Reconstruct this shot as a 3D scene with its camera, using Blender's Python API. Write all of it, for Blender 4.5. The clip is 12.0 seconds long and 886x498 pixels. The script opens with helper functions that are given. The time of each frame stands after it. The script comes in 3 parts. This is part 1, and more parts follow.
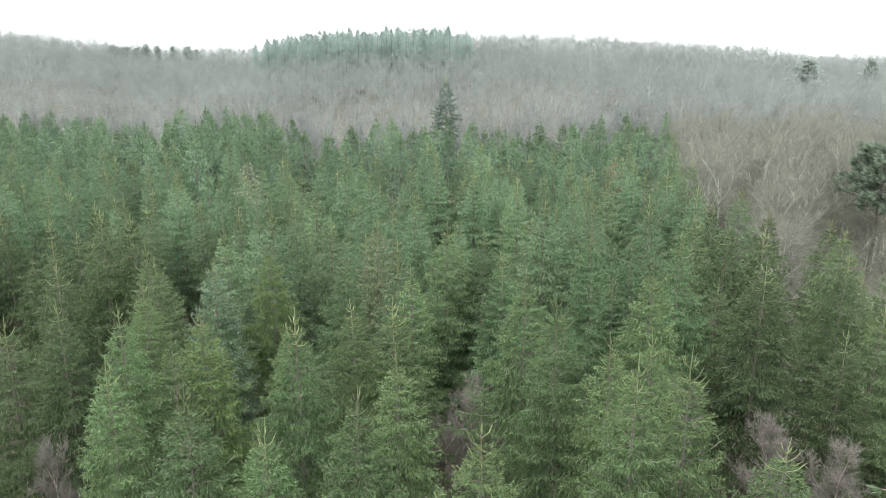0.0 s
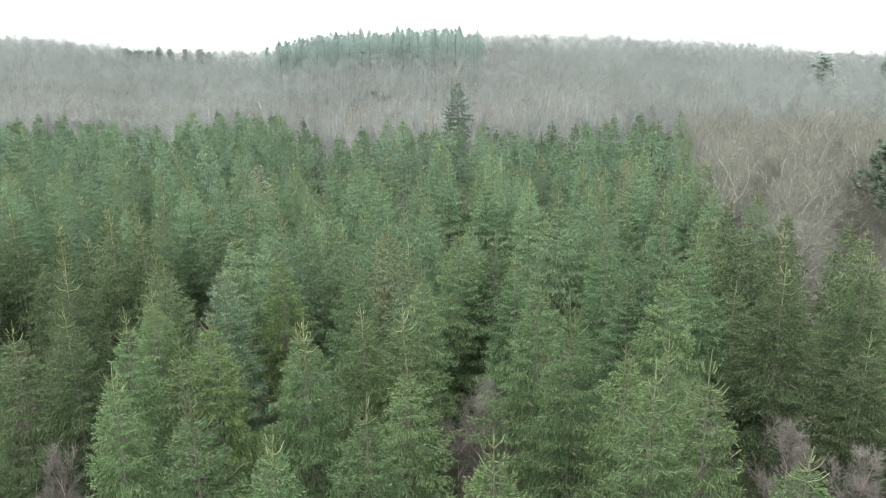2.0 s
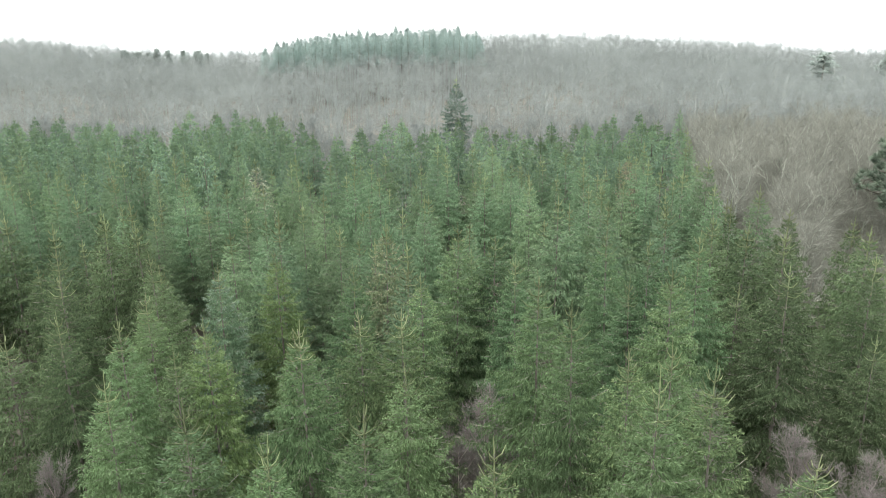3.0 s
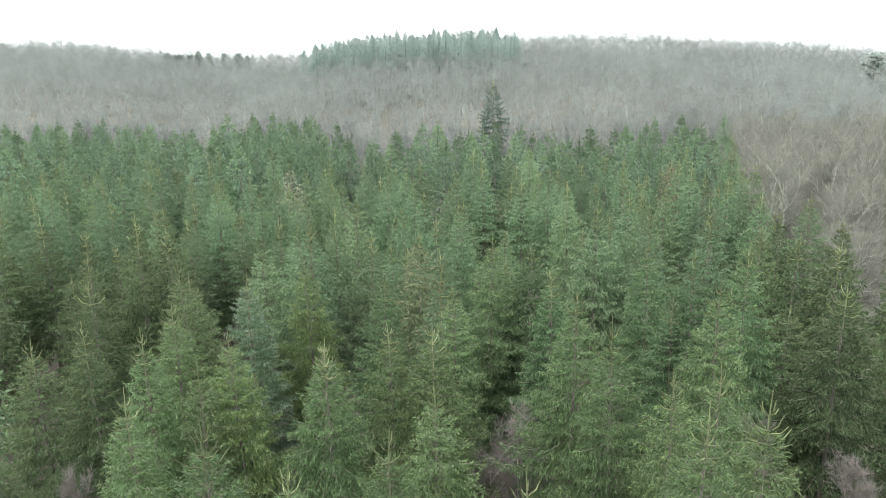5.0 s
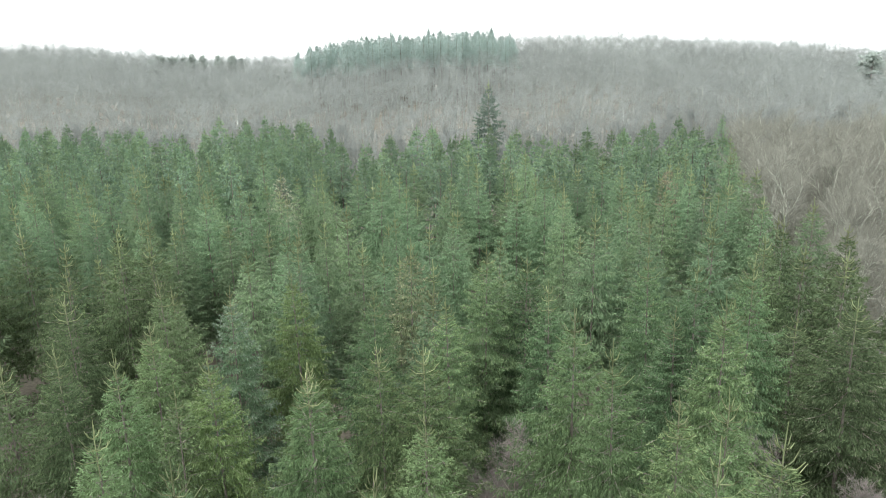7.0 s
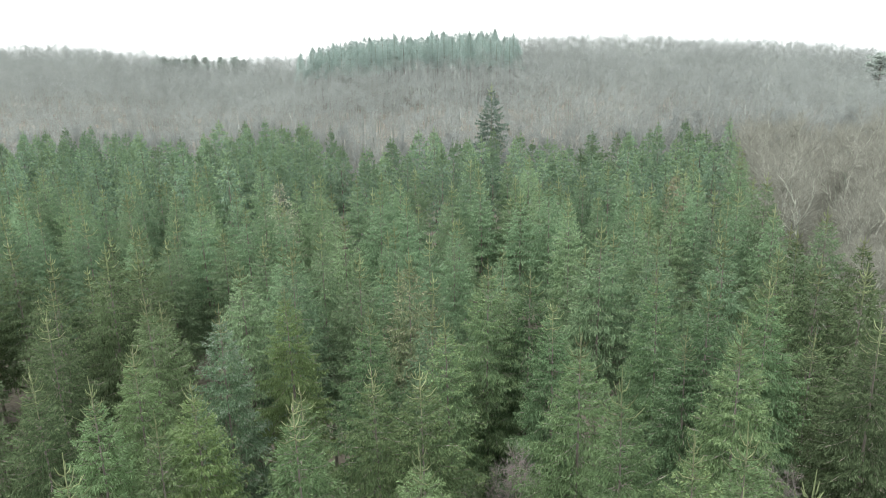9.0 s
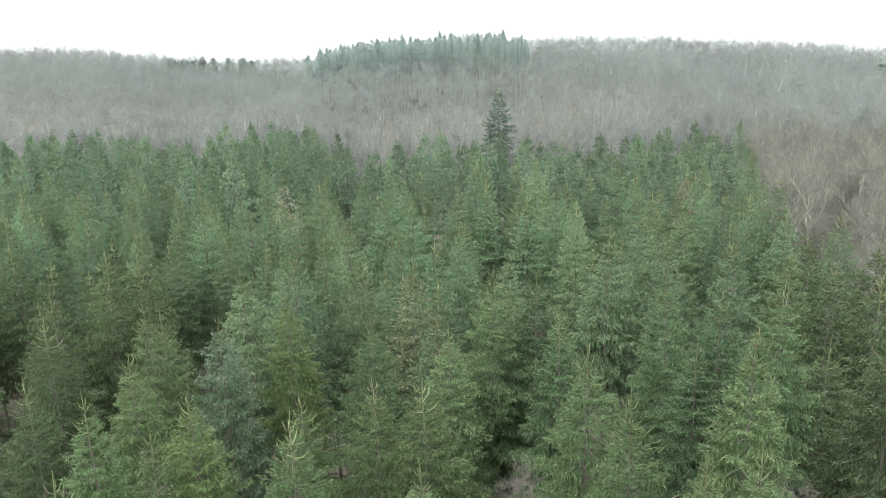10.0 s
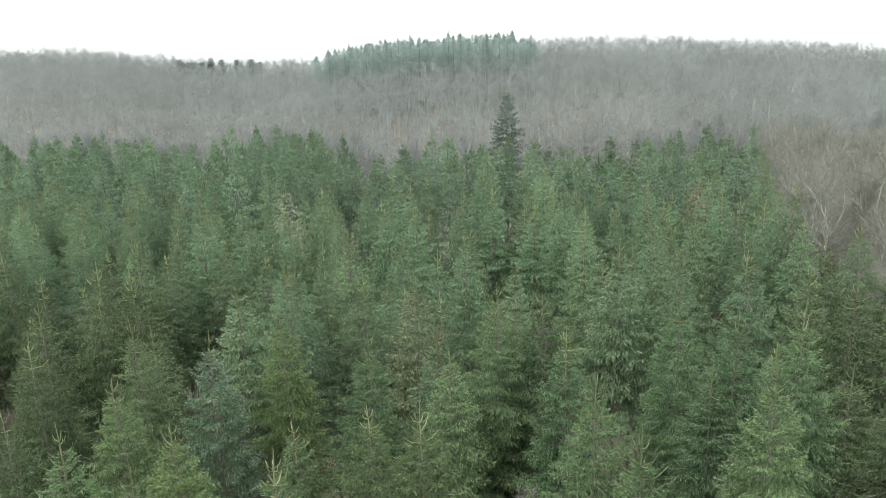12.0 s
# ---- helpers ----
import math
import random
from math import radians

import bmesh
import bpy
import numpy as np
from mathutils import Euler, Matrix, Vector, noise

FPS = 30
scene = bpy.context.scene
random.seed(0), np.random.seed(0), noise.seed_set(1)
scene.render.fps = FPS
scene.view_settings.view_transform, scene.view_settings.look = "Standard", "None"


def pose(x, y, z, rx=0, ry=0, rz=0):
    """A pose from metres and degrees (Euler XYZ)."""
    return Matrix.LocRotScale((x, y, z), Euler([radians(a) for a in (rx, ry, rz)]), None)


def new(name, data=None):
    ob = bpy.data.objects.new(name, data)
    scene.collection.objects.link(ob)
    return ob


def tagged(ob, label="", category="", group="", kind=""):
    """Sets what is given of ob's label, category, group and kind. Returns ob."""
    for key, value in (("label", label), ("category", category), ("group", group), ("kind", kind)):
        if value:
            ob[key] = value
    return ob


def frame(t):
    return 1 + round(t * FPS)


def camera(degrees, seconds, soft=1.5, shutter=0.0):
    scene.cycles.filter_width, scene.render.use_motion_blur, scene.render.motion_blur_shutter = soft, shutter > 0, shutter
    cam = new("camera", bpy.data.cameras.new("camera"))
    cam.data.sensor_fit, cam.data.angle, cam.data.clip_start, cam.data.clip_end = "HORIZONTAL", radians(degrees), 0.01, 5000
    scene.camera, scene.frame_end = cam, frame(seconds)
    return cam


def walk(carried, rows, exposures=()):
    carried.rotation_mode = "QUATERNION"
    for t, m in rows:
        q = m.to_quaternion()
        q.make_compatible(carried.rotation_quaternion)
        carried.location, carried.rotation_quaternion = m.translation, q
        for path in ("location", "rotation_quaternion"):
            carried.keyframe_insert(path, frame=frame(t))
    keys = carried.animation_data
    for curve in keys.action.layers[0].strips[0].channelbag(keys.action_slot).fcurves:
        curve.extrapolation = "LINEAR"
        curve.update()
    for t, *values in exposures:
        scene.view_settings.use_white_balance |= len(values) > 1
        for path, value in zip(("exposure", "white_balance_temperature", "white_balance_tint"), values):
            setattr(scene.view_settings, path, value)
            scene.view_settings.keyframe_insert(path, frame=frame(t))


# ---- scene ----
# A slow flight forward over a spruce plantation towards a hill of bare woodland.
EYE, TILT, UNIT = 34.8, -16.0, 9.0
cam = camera(63.13, 12.0, soft=0.75)
ROWS = [
    (0.0, -0.0000, 0.0000, 0.0000, 0.00, -0.00, -0.00),
    (0.5, 0.0010, 0.0116, 0.0031, 0.55, 0.01, -0.00),
    (1.0, 0.0033, 0.0248, 0.0047, 1.00, 0.02, -0.01),
    (1.5, 0.0057, 0.0433, 0.0097, 1.07, 0.02, 0.12),
    (2.0, 0.0091, 0.0708, 0.0163, 1.00, 0.02, 0.28),
    (2.5, 0.0121, 0.1023, 0.0262, 0.91, 0.03, 0.45),
    (3.0, 0.0129, 0.1363, 0.0376, 0.97, 0.05, 0.57),
    (5.0, 0.0266, 0.3055, 0.0999, 3.85, 0.15, -0.00),
    (5.5, 0.0309, 0.3521, 0.1179, 4.01, 0.17, 0.05),
    (6.0, 0.0346, 0.3998, 0.1363, 3.78, 0.18, 0.15),
    (6.5, 0.0390, 0.4481, 0.1533, 3.68, 0.22, 0.21),
    (7.0, 0.0442, 0.4973, 0.1718, 3.61, 0.23, 0.35),
    (9.0, 0.0617, 0.7024, 0.2600, 3.93, 0.25, 0.33),
    (9.5, 0.0677, 0.7529, 0.2812, 4.27, 0.28, 0.27),
    (10.0, 0.0770, 0.8015, 0.3027, 4.56, 0.29, 0.24),
    (10.5, 0.0862, 0.8486, 0.3249, 4.55, 0.30, 0.27),
    (11.0, 0.0935, 0.8980, 0.3493, 4.77, 0.30, 0.25),
    (11.5, 0.1019, 0.9490, 0.3734, 5.10, 0.31, 0.20),
    (12.0, 0.1094, 1.0000, 0.3946, 5.32, 0.31, 0.18),
]
walk(cam, [(t, pose(0, 0, EYE, TILT) @ pose(UNIT * x, UNIT * y, UNIT * z, 90 + pitch, roll, yaw)) for t, x, y, z, yaw, pitch, roll in ROWS], [(0.0, 1.48), (7.0, 1.46), (10.5, 1.37), (11.4, 1.36), (12.0, 1.19)])

# ---- world and light: a pale overcast sky ----
SUN_UP, SUN_ROUND = 58.0, 215.0
world = bpy.data.worlds.new("overcast_sky")
scene.world = world
world.use_nodes = True
wn, wl = world.node_tree.nodes, world.node_tree.links
sky = wn.new("ShaderNodeTexSky")
sky.sky_type, sky.sun_disc = "NISHITA", False
sky.sun_elevation, sky.sun_rotation = radians(SUN_UP), radians(SUN_ROUND)
sky.air_density, sky.dust_density, sky.ozone_density = 1.0, 1.0, 1.0
cloud = wn.new("ShaderNodeMixRGB")
cloud.inputs["Fac"].default_value = 0.9
# an overcast vault: the zenith about two and a half times as bright as the horizon
way, split, rise_up, grey = wn.new("ShaderNodeTexCoord"), wn.new("ShaderNodeSeparateXYZ"), wn.new("ShaderNodeMapRange"), wn.new("ShaderNodeMixRGB")
wl.new(way.outputs["Generated"], split.inputs[0])
wl.new(split.outputs["Z"], rise_up.inputs["Value"])
wl.new(rise_up.outputs["Result"], grey.inputs["Fac"])
grey.inputs["Color1"].default_value = (3.9, 4.1, 4.1, 1)
grey.inputs["Color2"].default_value = (9.8, 10.1, 10.1, 1)
wl.new(grey.outputs["Color"], cloud.inputs["Color2"])
wl.new(sky.outputs["Color"], cloud.inputs["Color1"])
wl.new(cloud.outputs["Color"], wn["Background"].inputs["Color"])
wn["Background"].inputs["Strength"].default_value = 0.15
sun = new("sun", bpy.data.lights.new("sun", "SUN"))
sun.data.energy, sun.data.angle, sun.data.color = 1.5, radians(14), (1.0, 0.97, 0.92)
sun.rotation_euler = Vector((math.sin(radians(SUN_ROUND)) * math.cos(radians(SUN_UP)), math.cos(radians(SUN_ROUND)) * math.cos(radians(SUN_UP)), math.sin(radians(SUN_UP)))).to_track_quat("Z", "Y").to_euler()


# ---- materials ----
def material(name, rough=0.7):
    m = bpy.data.materials.new(name)
    m.use_nodes = True
    b = m.node_tree.nodes["Principled BSDF"]
    b.inputs["Roughness"].default_value = rough
    b.inputs["Specular IOR Level"].default_value = 0.25
    return m, m.node_tree.nodes, m.node_tree.links, b


def ramp(nodes, stops):
    r = nodes.new("ShaderNodeValToRGB")
    while len(r.color_ramp.elements) < len(stops):
        r.color_ramp.elements.new(0.5)
    for e, (at, c) in zip(r.color_ramp.elements, stops):
        e.position, e.color = at, (*c, 1)
    return r


def foliage(name, stops, spread=0.42, trees=0.26):
    """Needles: a tint for each tree, and a lighter or darker shade for each spray."""
    m, n, l, b = material(name, 0.75)
    b.inputs["Specular IOR Level"].default_value = 0.1
    info, tint, isl = n.new("ShaderNodeObjectInfo"), n.new("ShaderNodeAttribute"), n.new("ShaderNodeNewGeometry")
    tint.attribute_name = "tint"
    add, frac = n.new("ShaderNodeMath"), n.new("ShaderNodeMath")
    frac.operation = "FRACT"
    l.new(info.outputs["Random"], add.inputs[0])
    l.new(tint.outputs["Fac"], add.inputs[1])
    l.new(add.outputs[0], frac.inputs[0])
    r = ramp(n, stops)
    l.new(frac.outputs[0], r.inputs[0])
    shift, tone = n.new("ShaderNodeMath"), n.new("ShaderNodeMapRange")
    shift.operation = "PINGPONG"
    shift.inputs[1].default_value = 0.13
    l.new(frac.outputs[0], shift.inputs[0])
    tone.inputs["From Max"].default_value, tone.inputs["To Min"].default_value, tone.inputs["To Max"].default_value = 0.13, 1 - trees, 1 + trees
    l.new(shift.outputs[0], tone.inputs["Value"])
    val = n.new("ShaderNodeMapRange")
    val.inputs["To Min"].default_value, val.inputs["To Max"].default_value = 1 - spread, 1 + spread
    l.new(isl.outputs["Random Per Island"], val.inputs["Value"])
    hsv = n.new("ShaderNodeHueSaturation")
    hsv.inputs["Saturation"].default_value = 0.92
    l.new(r.outputs["Color"], hsv.inputs["Color"])
    both = n.new("ShaderNodeMath")
    both.operation = "MULTIPLY"
    l.new(val.outputs["Result"], both.inputs[0]), l.new(tone.outputs["Result"], both.inputs[1])
    l.new(both.outputs[0], hsv.inputs["Value"])
    l.new(hsv.outputs["Color"], b.inputs["Base Color"])
    thin, mix = n.new("ShaderNodeBsdfTranslucent"), n.new("ShaderNodeMixShader")
    l.new(hsv.outputs["Color"], thin.inputs["Color"])
    mix.inputs["Fac"].default_value = 0.48
    l.new(b.outputs[0], mix.inputs[1]), l.new(thin.outputs[0], mix.inputs[2])
    l.new(mix.outputs[0], n["Material Output"].inputs["Surface"])
    return m


def bark(name, dark, light, scale=6.0, thin=0.0, stands=0.0):
    m, n, l, b = material(name, 0.85)
    co, tex, fine = n.new("ShaderNodeTexCoord"), n.new("ShaderNodeTexNoise"), n.new("ShaderNodeNewGeometry")
    tex.inputs["Scale"].default_value, tex.inputs["Detail"].default_value = scale, 5
    l.new(co.outputs["Object"], tex.inputs["Vector"])
    mix = n.new("ShaderNodeMath")
    mix.operation = "MULTIPLY_ADD"
    l.new(fine.outputs["Random Per Island"], mix.inputs[0])
    mix.inputs[1].default_value = 0.5
    l.new(tex.outputs["Fac"], mix.inputs[2])
    r = ramp(n, [(0.35, dark), (1.0, light)])
    l.new(mix.outputs[0], r.inputs[0])
    l.new(r.outputs["Color"], b.inputs["Base Color"])
    bump = n.new("ShaderNodeBump")
    bump.inputs["Strength"].default_value, bump.inputs["Distance"].default_value = 0.6, 0.03
    l.new(tex.outputs["Fac"], bump.inputs["Height"])
    l.new(bump.outputs["Normal"], b.inputs["Normal"])
    if stands:
        # trees differ, and so do whole stands of them
        tint, patch, vary, tone = n.new("ShaderNodeAttribute"), n.new("ShaderNodeTexNoise"), n.new("ShaderNodeMath"), n.new("ShaderNodeMapRange")
        tint.attribute_name = "tint"
        patch.inputs["Scale"].default_value, patch.inputs["Detail"].default_value = 0.028, 3
        l.new(co.outputs["Object"], patch.inputs["Vector"])
        vary.operation = "MULTIPLY_ADD"
        vary.inputs[1].default_value = 0.45
        l.new(tint.outputs["Fac"], vary.inputs[0]), l.new(patch.outputs["Fac"], vary.inputs[2])
        tone.inputs["From Min"].default_value, tone.inputs["From Max"].default_value = 0.35, 1.1
        tone.inputs["To Min"].default_value, tone.inputs["To Max"].default_value = 1 - stands, 1 + stands
        l.new(vary.outputs[0], tone.inputs["Value"])
        shade = n.new("ShaderNodeHueSaturation")
        l.new(r.outputs["Color"], shade.inputs["Color"]), l.new(tone.outputs["Result"], shade.inputs["Value"])
        r = shade
        l.new(r.outputs["Color"], b.inputs["Base Color"])
    if thin:
        through_light, both = n.new("ShaderNodeBsdfTranslucent"), n.new("ShaderNodeMixShader")
        l.new(r.outputs["Color"], through_light.inputs["Color"])
        both.inputs["Fac"].default_value = thin
        l.new(b.outputs[0], both.inputs[1]), l.new(through_light.outputs[0], both.inputs[2])
        l.new(both.outputs[0], n["Material Output"].inputs["Surface"])
    return m


NEEDLES = foliage("spruce_needles", [(0.0, (0.096, 0.162, 0.078)), (0.25, (0.106, 0.178, 0.087)), (0.5, (0.124, 0.182, 0.083)), (0.75, (0.102, 0.176, 0.086)), (1.0, (0.096, 0.162, 0.078))])
YOUNG = foliage("young_shoots", [(0.0, (0.135, 0.205, 0.090)), (0.25, (0.145, 0.220, 0.098)), (0.5, (0.170, 0.226, 0.094)), (0.75, (0.135, 0.212, 0.106)), (1.0, (0.135, 0.205, 0.090))])
SHOOT = foliage("leading_shoots", [(0.0, (0.22, 0.265, 0.13)), (1.0, (0.25, 0.28, 0.145))])
# copies of the needle and shoot colours, paled with haze for trees farther off
HAZED = foliage("hazed_spruce_needles", [(0.0, (0.132, 0.214, 0.118)), (0.3, (0.144, 0.228, 0.130)), (0.6, (0.160, 0.234, 0.122)), (1.0, (0.132, 0.214, 0.118))], 0.25)
HAZED_YOUNG = foliage("hazed_young_shoots", [(0.0, (0.155, 0.238, 0.132)), (0.5, (0.180, 0.252, 0.132)), (1.0, (0.155, 0.238, 0.132))], 0.25)
# the far stand: haze painted in as a greyer, bluer green
FAR_HAZED = foliage("far_hazed_spruce_needles", [(0.0, (0.146, 0.222, 0.150)), (0.5, (0.160, 0.238, 0.160)), (1.0, (0.146, 0.222, 0.150))], 0.25)
OLIVE = foliage("olive_spruce_needles", [(0.0, (0.094, 0.142, 0.067)), (0.5, (0.106, 0.151, 0.072)), (1.0, (0.094, 0.142, 0.067))])
OLIVE_YOUNG = foliage("olive_young_shoots", [(0.0, (0.120, 0.168, 0.080)), (1.0, (0.128, 0.174, 0.083))])
FRESH = foliage("fresh_green_needles", [(0.0, (0.112, 0.178, 0.080)), (0.5, (0.128, 0.192, 0.084)), (1.0, (0.108, 0.178, 0.078))])
DARK = foliage("dark_spruce_needles", [(0.0, (0.135, 0.190, 0.150)), (1.0, (0.145, 0.200, 0.155))])
BLUE = foliage("bluish_needles", [(0.0, (0.10, 0.165, 0.092)), (1.0, (0.108, 0.172, 0.096))])
FROST = foliage("frosted_shoots", [(0.0, (0.17, 0.225, 0.165)), (1.0, (0.19, 0.24, 0.18))])
# crest conifers: haze painted into the needles as a pale blue-green
HAZED_CONIFER = foliage("hazed_conifer_needles", [(0.0, (0.29, 0.37, 0.335)), (0.5, (0.31, 0.39, 0.355)), (1.0, (0.29, 0.37, 0.335))], 0.15, 0.06)
YELLOW = foliage("yellowish_needles", [(0.0, (0.125, 0.19, 0.07)), (1.0, (0.135, 0.195, 0.072))])
FADED = foliage("fading_needles", [(0.0, (0.150, 0.188, 0.100)), (1.0, (0.160, 0.192, 0.104))])
BROWN = foliage("browning_needles", [(0.0, (0.215, 0.225, 0.135)), (1.0, (0.20, 0.215, 0.125))])
PALE = foliage("bleached_needles", [(0.0, (0.28, 0.305, 0.21)), (1.0, (0.265, 0.29, 0.20))])
RUST = foliage("rusty_dead_needles", [(0.0, (0.22, 0.195, 0.13)), (1.0, (0.21, 0.19, 0.125))])
SPRUCE_BARK = bark("spruce_bark", (0.075, 0.065, 0.055), (0.19, 0.17, 0.145))
# GREY_BARK and TWIGS: real bark grey, kept at the pale end to suggest haze
GREY_BARK = bark("grey_smooth_bark", (0.19, 0.21, 0.19), (0.29, 0.315, 0.29), 2.0, 0.4)
PALE_BARK = bark("pale_weathered_bark", (0.16, 0.172, 0.15), (0.31, 0.33, 0.295), 2.0)
BIRCH_BARK = bark("birch_bark", (0.22, 0.19, 0.165), (0.62, 0.55, 0.48), 3.0)
TWIGS = bark("bare_twigs", (0.190, 0.206, 0.195), (0.273, 0.294, 0.28), 0.3, 0.5, 0.26)
FRINGE_BARK = bark("grey_brown_bark", (0.15, 0.15, 0.135), (0.30, 0.30, 0.27), 1.5)
BIRCH_TWIGS = bark("reddish_twigs", (0.165, 0.148, 0.138), (0.28, 0.252, 0.236), 0.5, 0.4)
OLIVE_TWIGS = bark("lichen_twigs", (0.145, 0.146, 0.122), (0.252, 0.253, 0.214), 0.4, 0.4)
LICHEN_BARK = bark("lichen_covered_bark", (0.21, 0.22, 0.18), (0.38, 0.39, 0.33), 1.2)

m, n, l, b = material("leaf_litter", 0.95)
co, big, small = n.new("ShaderNodeTexCoord"), n.new("ShaderNodeTexNoise"), n.new("ShaderNodeTexNoise")
big.inputs["Scale"].default_value, small.inputs["Scale"].default_value, small.inputs["Detail"].default_value = 0.08, 3.0, 8
for tex in (big, small):
    l.new(co.outputs["Object"], tex.inputs["Vector"])
mixed = n.new("ShaderNodeMath")
mixed.operation = "MULTIPLY"
l.new(big.outputs["Fac"], mixed.inputs[0]), l.new(small.outputs["Fac"], mixed.inputs[1])
r = ramp(n, [(0.1, (0.06, 0.053, 0.042)), (0.25, (0.125, 0.112, 0.088)), (0.45, (0.19, 0.172, 0.135))])
l.new(mixed.outputs[0], r.inputs[0]), l.new(r.outputs["Color"], b.inputs["Base Color"])
bump = n.new("ShaderNodeBump")
bump.inputs["Distance"].default_value = 0.08
l.new(small.outputs["Fac"], bump.inputs["Height"]), l.new(bump.outputs["Normal"], b.inputs["Normal"])
LITTER = m


# ---- ground: level under the plantation, then a broad hill ----
CREST_AT = [-1.2, -0.61, -0.50, -0.37, -0.25, -0.10, 0.07, 0.20, 0.35, 0.50, 0.62, 1.2]
CREST_UP = [22.0, 20.6, 17.2, 12.0, 13.0, 17.0, 18.3, 16.4, 13.3, 8.8, 7.0, 6.0]


def ground_z(x, y):
    x, y = np.asarray(x, float), np.asarray(y, float)
    top = np.interp(x / np.maximum(y, 60), CREST_AT, CREST_UP)
    s = np.clip((y - 128) / 205, 0, 1)
    s = 0.55 * s + 0.45 * s * s * (3 - 2 * s)
    far = np.clip((y - 350) / 1100, 0, 1)
    return top * s - 150 * far * far * (3 - 2 * far) + 0.35 * np.sin(x * 0.09 + 1) * np.cos(y * 0.07) * np.clip(y / 60, 0.3, 1)


def mesh_of(name, verts, faces, mats, index=None, tint=None, smooth=False):
    me = bpy.data.meshes.new(name)
    verts, faces = np.asarray(verts, np.float32), np.asarray(faces, np.int32)
    used, where = np.unique(faces, return_inverse=True)
    verts, faces = verts[used], where.reshape(faces.shape).astype(np.int32)
    k = faces.shape[1]
    me.vertices.add(len(verts)), me.loops.add(faces.size), me.polygons.add(len(faces))
    me.vertices.foreach_set("co", verts.ravel())
    me.loops.foreach_set("vertex_index", faces.ravel())
    me.polygons.foreach_set("loop_start", np.arange(0, faces.size, k, dtype=np.int32))
    for mt in mats:
        me.materials.append(mt)
    if index is not None:
        me.polygons.foreach_set("material_index", np.asarray(index, np.int32))
    if smooth:
        me.polygons.foreach_set("use_smooth", np.ones(len(faces), bool))
    if tint is not None:
        me.attributes.new("tint", "FLOAT", "FACE").data.foreach_set("value", np.asarray(tint, np.float32))
    me.update(calc_edges=True)
    me.validate()
    return me


gx = np.concatenate([np.linspace(-2500, -420, 12), np.arange(-400, 401, 8.0), np.linspace(420, 2500, 12)])
gy = np.concatenate([np.linspace(-2500, -80, 12), np.arange(-60, 461, 8.0), np.linspace(480, 4000, 22)])
X, Y = np.meshgrid(gx, gy)
V = np.stack([X, Y, ground_z(X, Y)], -1).reshape(-1, 3)
q = (np.arange(len(gy) - 1)[:, None] * len(gx) + np.arange(len(gx) - 1)[None]).ravel()
tagged(new("ground", mesh_of("ground", V, np.stack([q, q + 1, q + 1 + len(gx), q + len(gx)], -1), [LITTER], smooth=True)), "brown forest floor of needles and dead leaves", "ground", kind="structure")


# ---- tree shapes ----
class Shape:
    """Triangles gathered for one mesh."""

    def __init__(self):
        self.v, self.f, self.m = [], [], []

    def tri(self, a, b, c, mat=0):
        k = len(self.v)
        self.v += [a, b, c]
        self.f.append((k, k + 1, k + 2))
        self.m.append(mat)

    def blade(self, a, way, side, length, width, sag=0.25, mat=0):
        """A needle-covered twig: a narrow roof-shaped leaf from a along way."""
        k = len(self.v)
        mid = a + way * (length * 0.42)
        drop = Vector((0, 0, -width * sag))
        self.v += [a, mid + side * (width / 2) + drop, a + way * length + Vector((0, 0, -length * sag * 0.3)), mid - side * (width / 2) + drop]
        self.f += [(k, k + 1, k + 2), (k, k + 2, k + 3)]
        self.m += [mat, mat]

    def limb(self, points, radii, sides=3, mat=0):
        """A tapered stem through points."""
        k0 = len(self.v)
        for i, (p, rad) in enumerate(zip(points, radii)):
            d = (points[min(i + 1, len(points) - 1)] - points[max(i - 1, 0)]).normalized()
            u = d.orthogonal().normalized()
            w = d.cross(u)
            for j in range(sides):
                a = 2 * math.pi * j / sides
                self.v.append(p + (u * math.cos(a) + w * math.sin(a)) * rad)
        for i in range(len(points) - 1):
            for j in range(sides):
                a, b = k0 + i * sides + j, k0 + i * sides + (j + 1) % sides
                self.f += [(a, b, b + sides), (a, b + sides, a + sides)]
                self.m += [mat, mat]

    def arrays(self):
        return np.array([tuple(p) for p in self.v], np.float32), np.array(self.f, np.int32), np.array(self.m, np.int32)


def turn(a, up):
    return Vector((math.cos(a) * math.cos(up), math.sin(a) * math.cos(up), math.sin(up)))


UP = Vector((0, 0, 1))


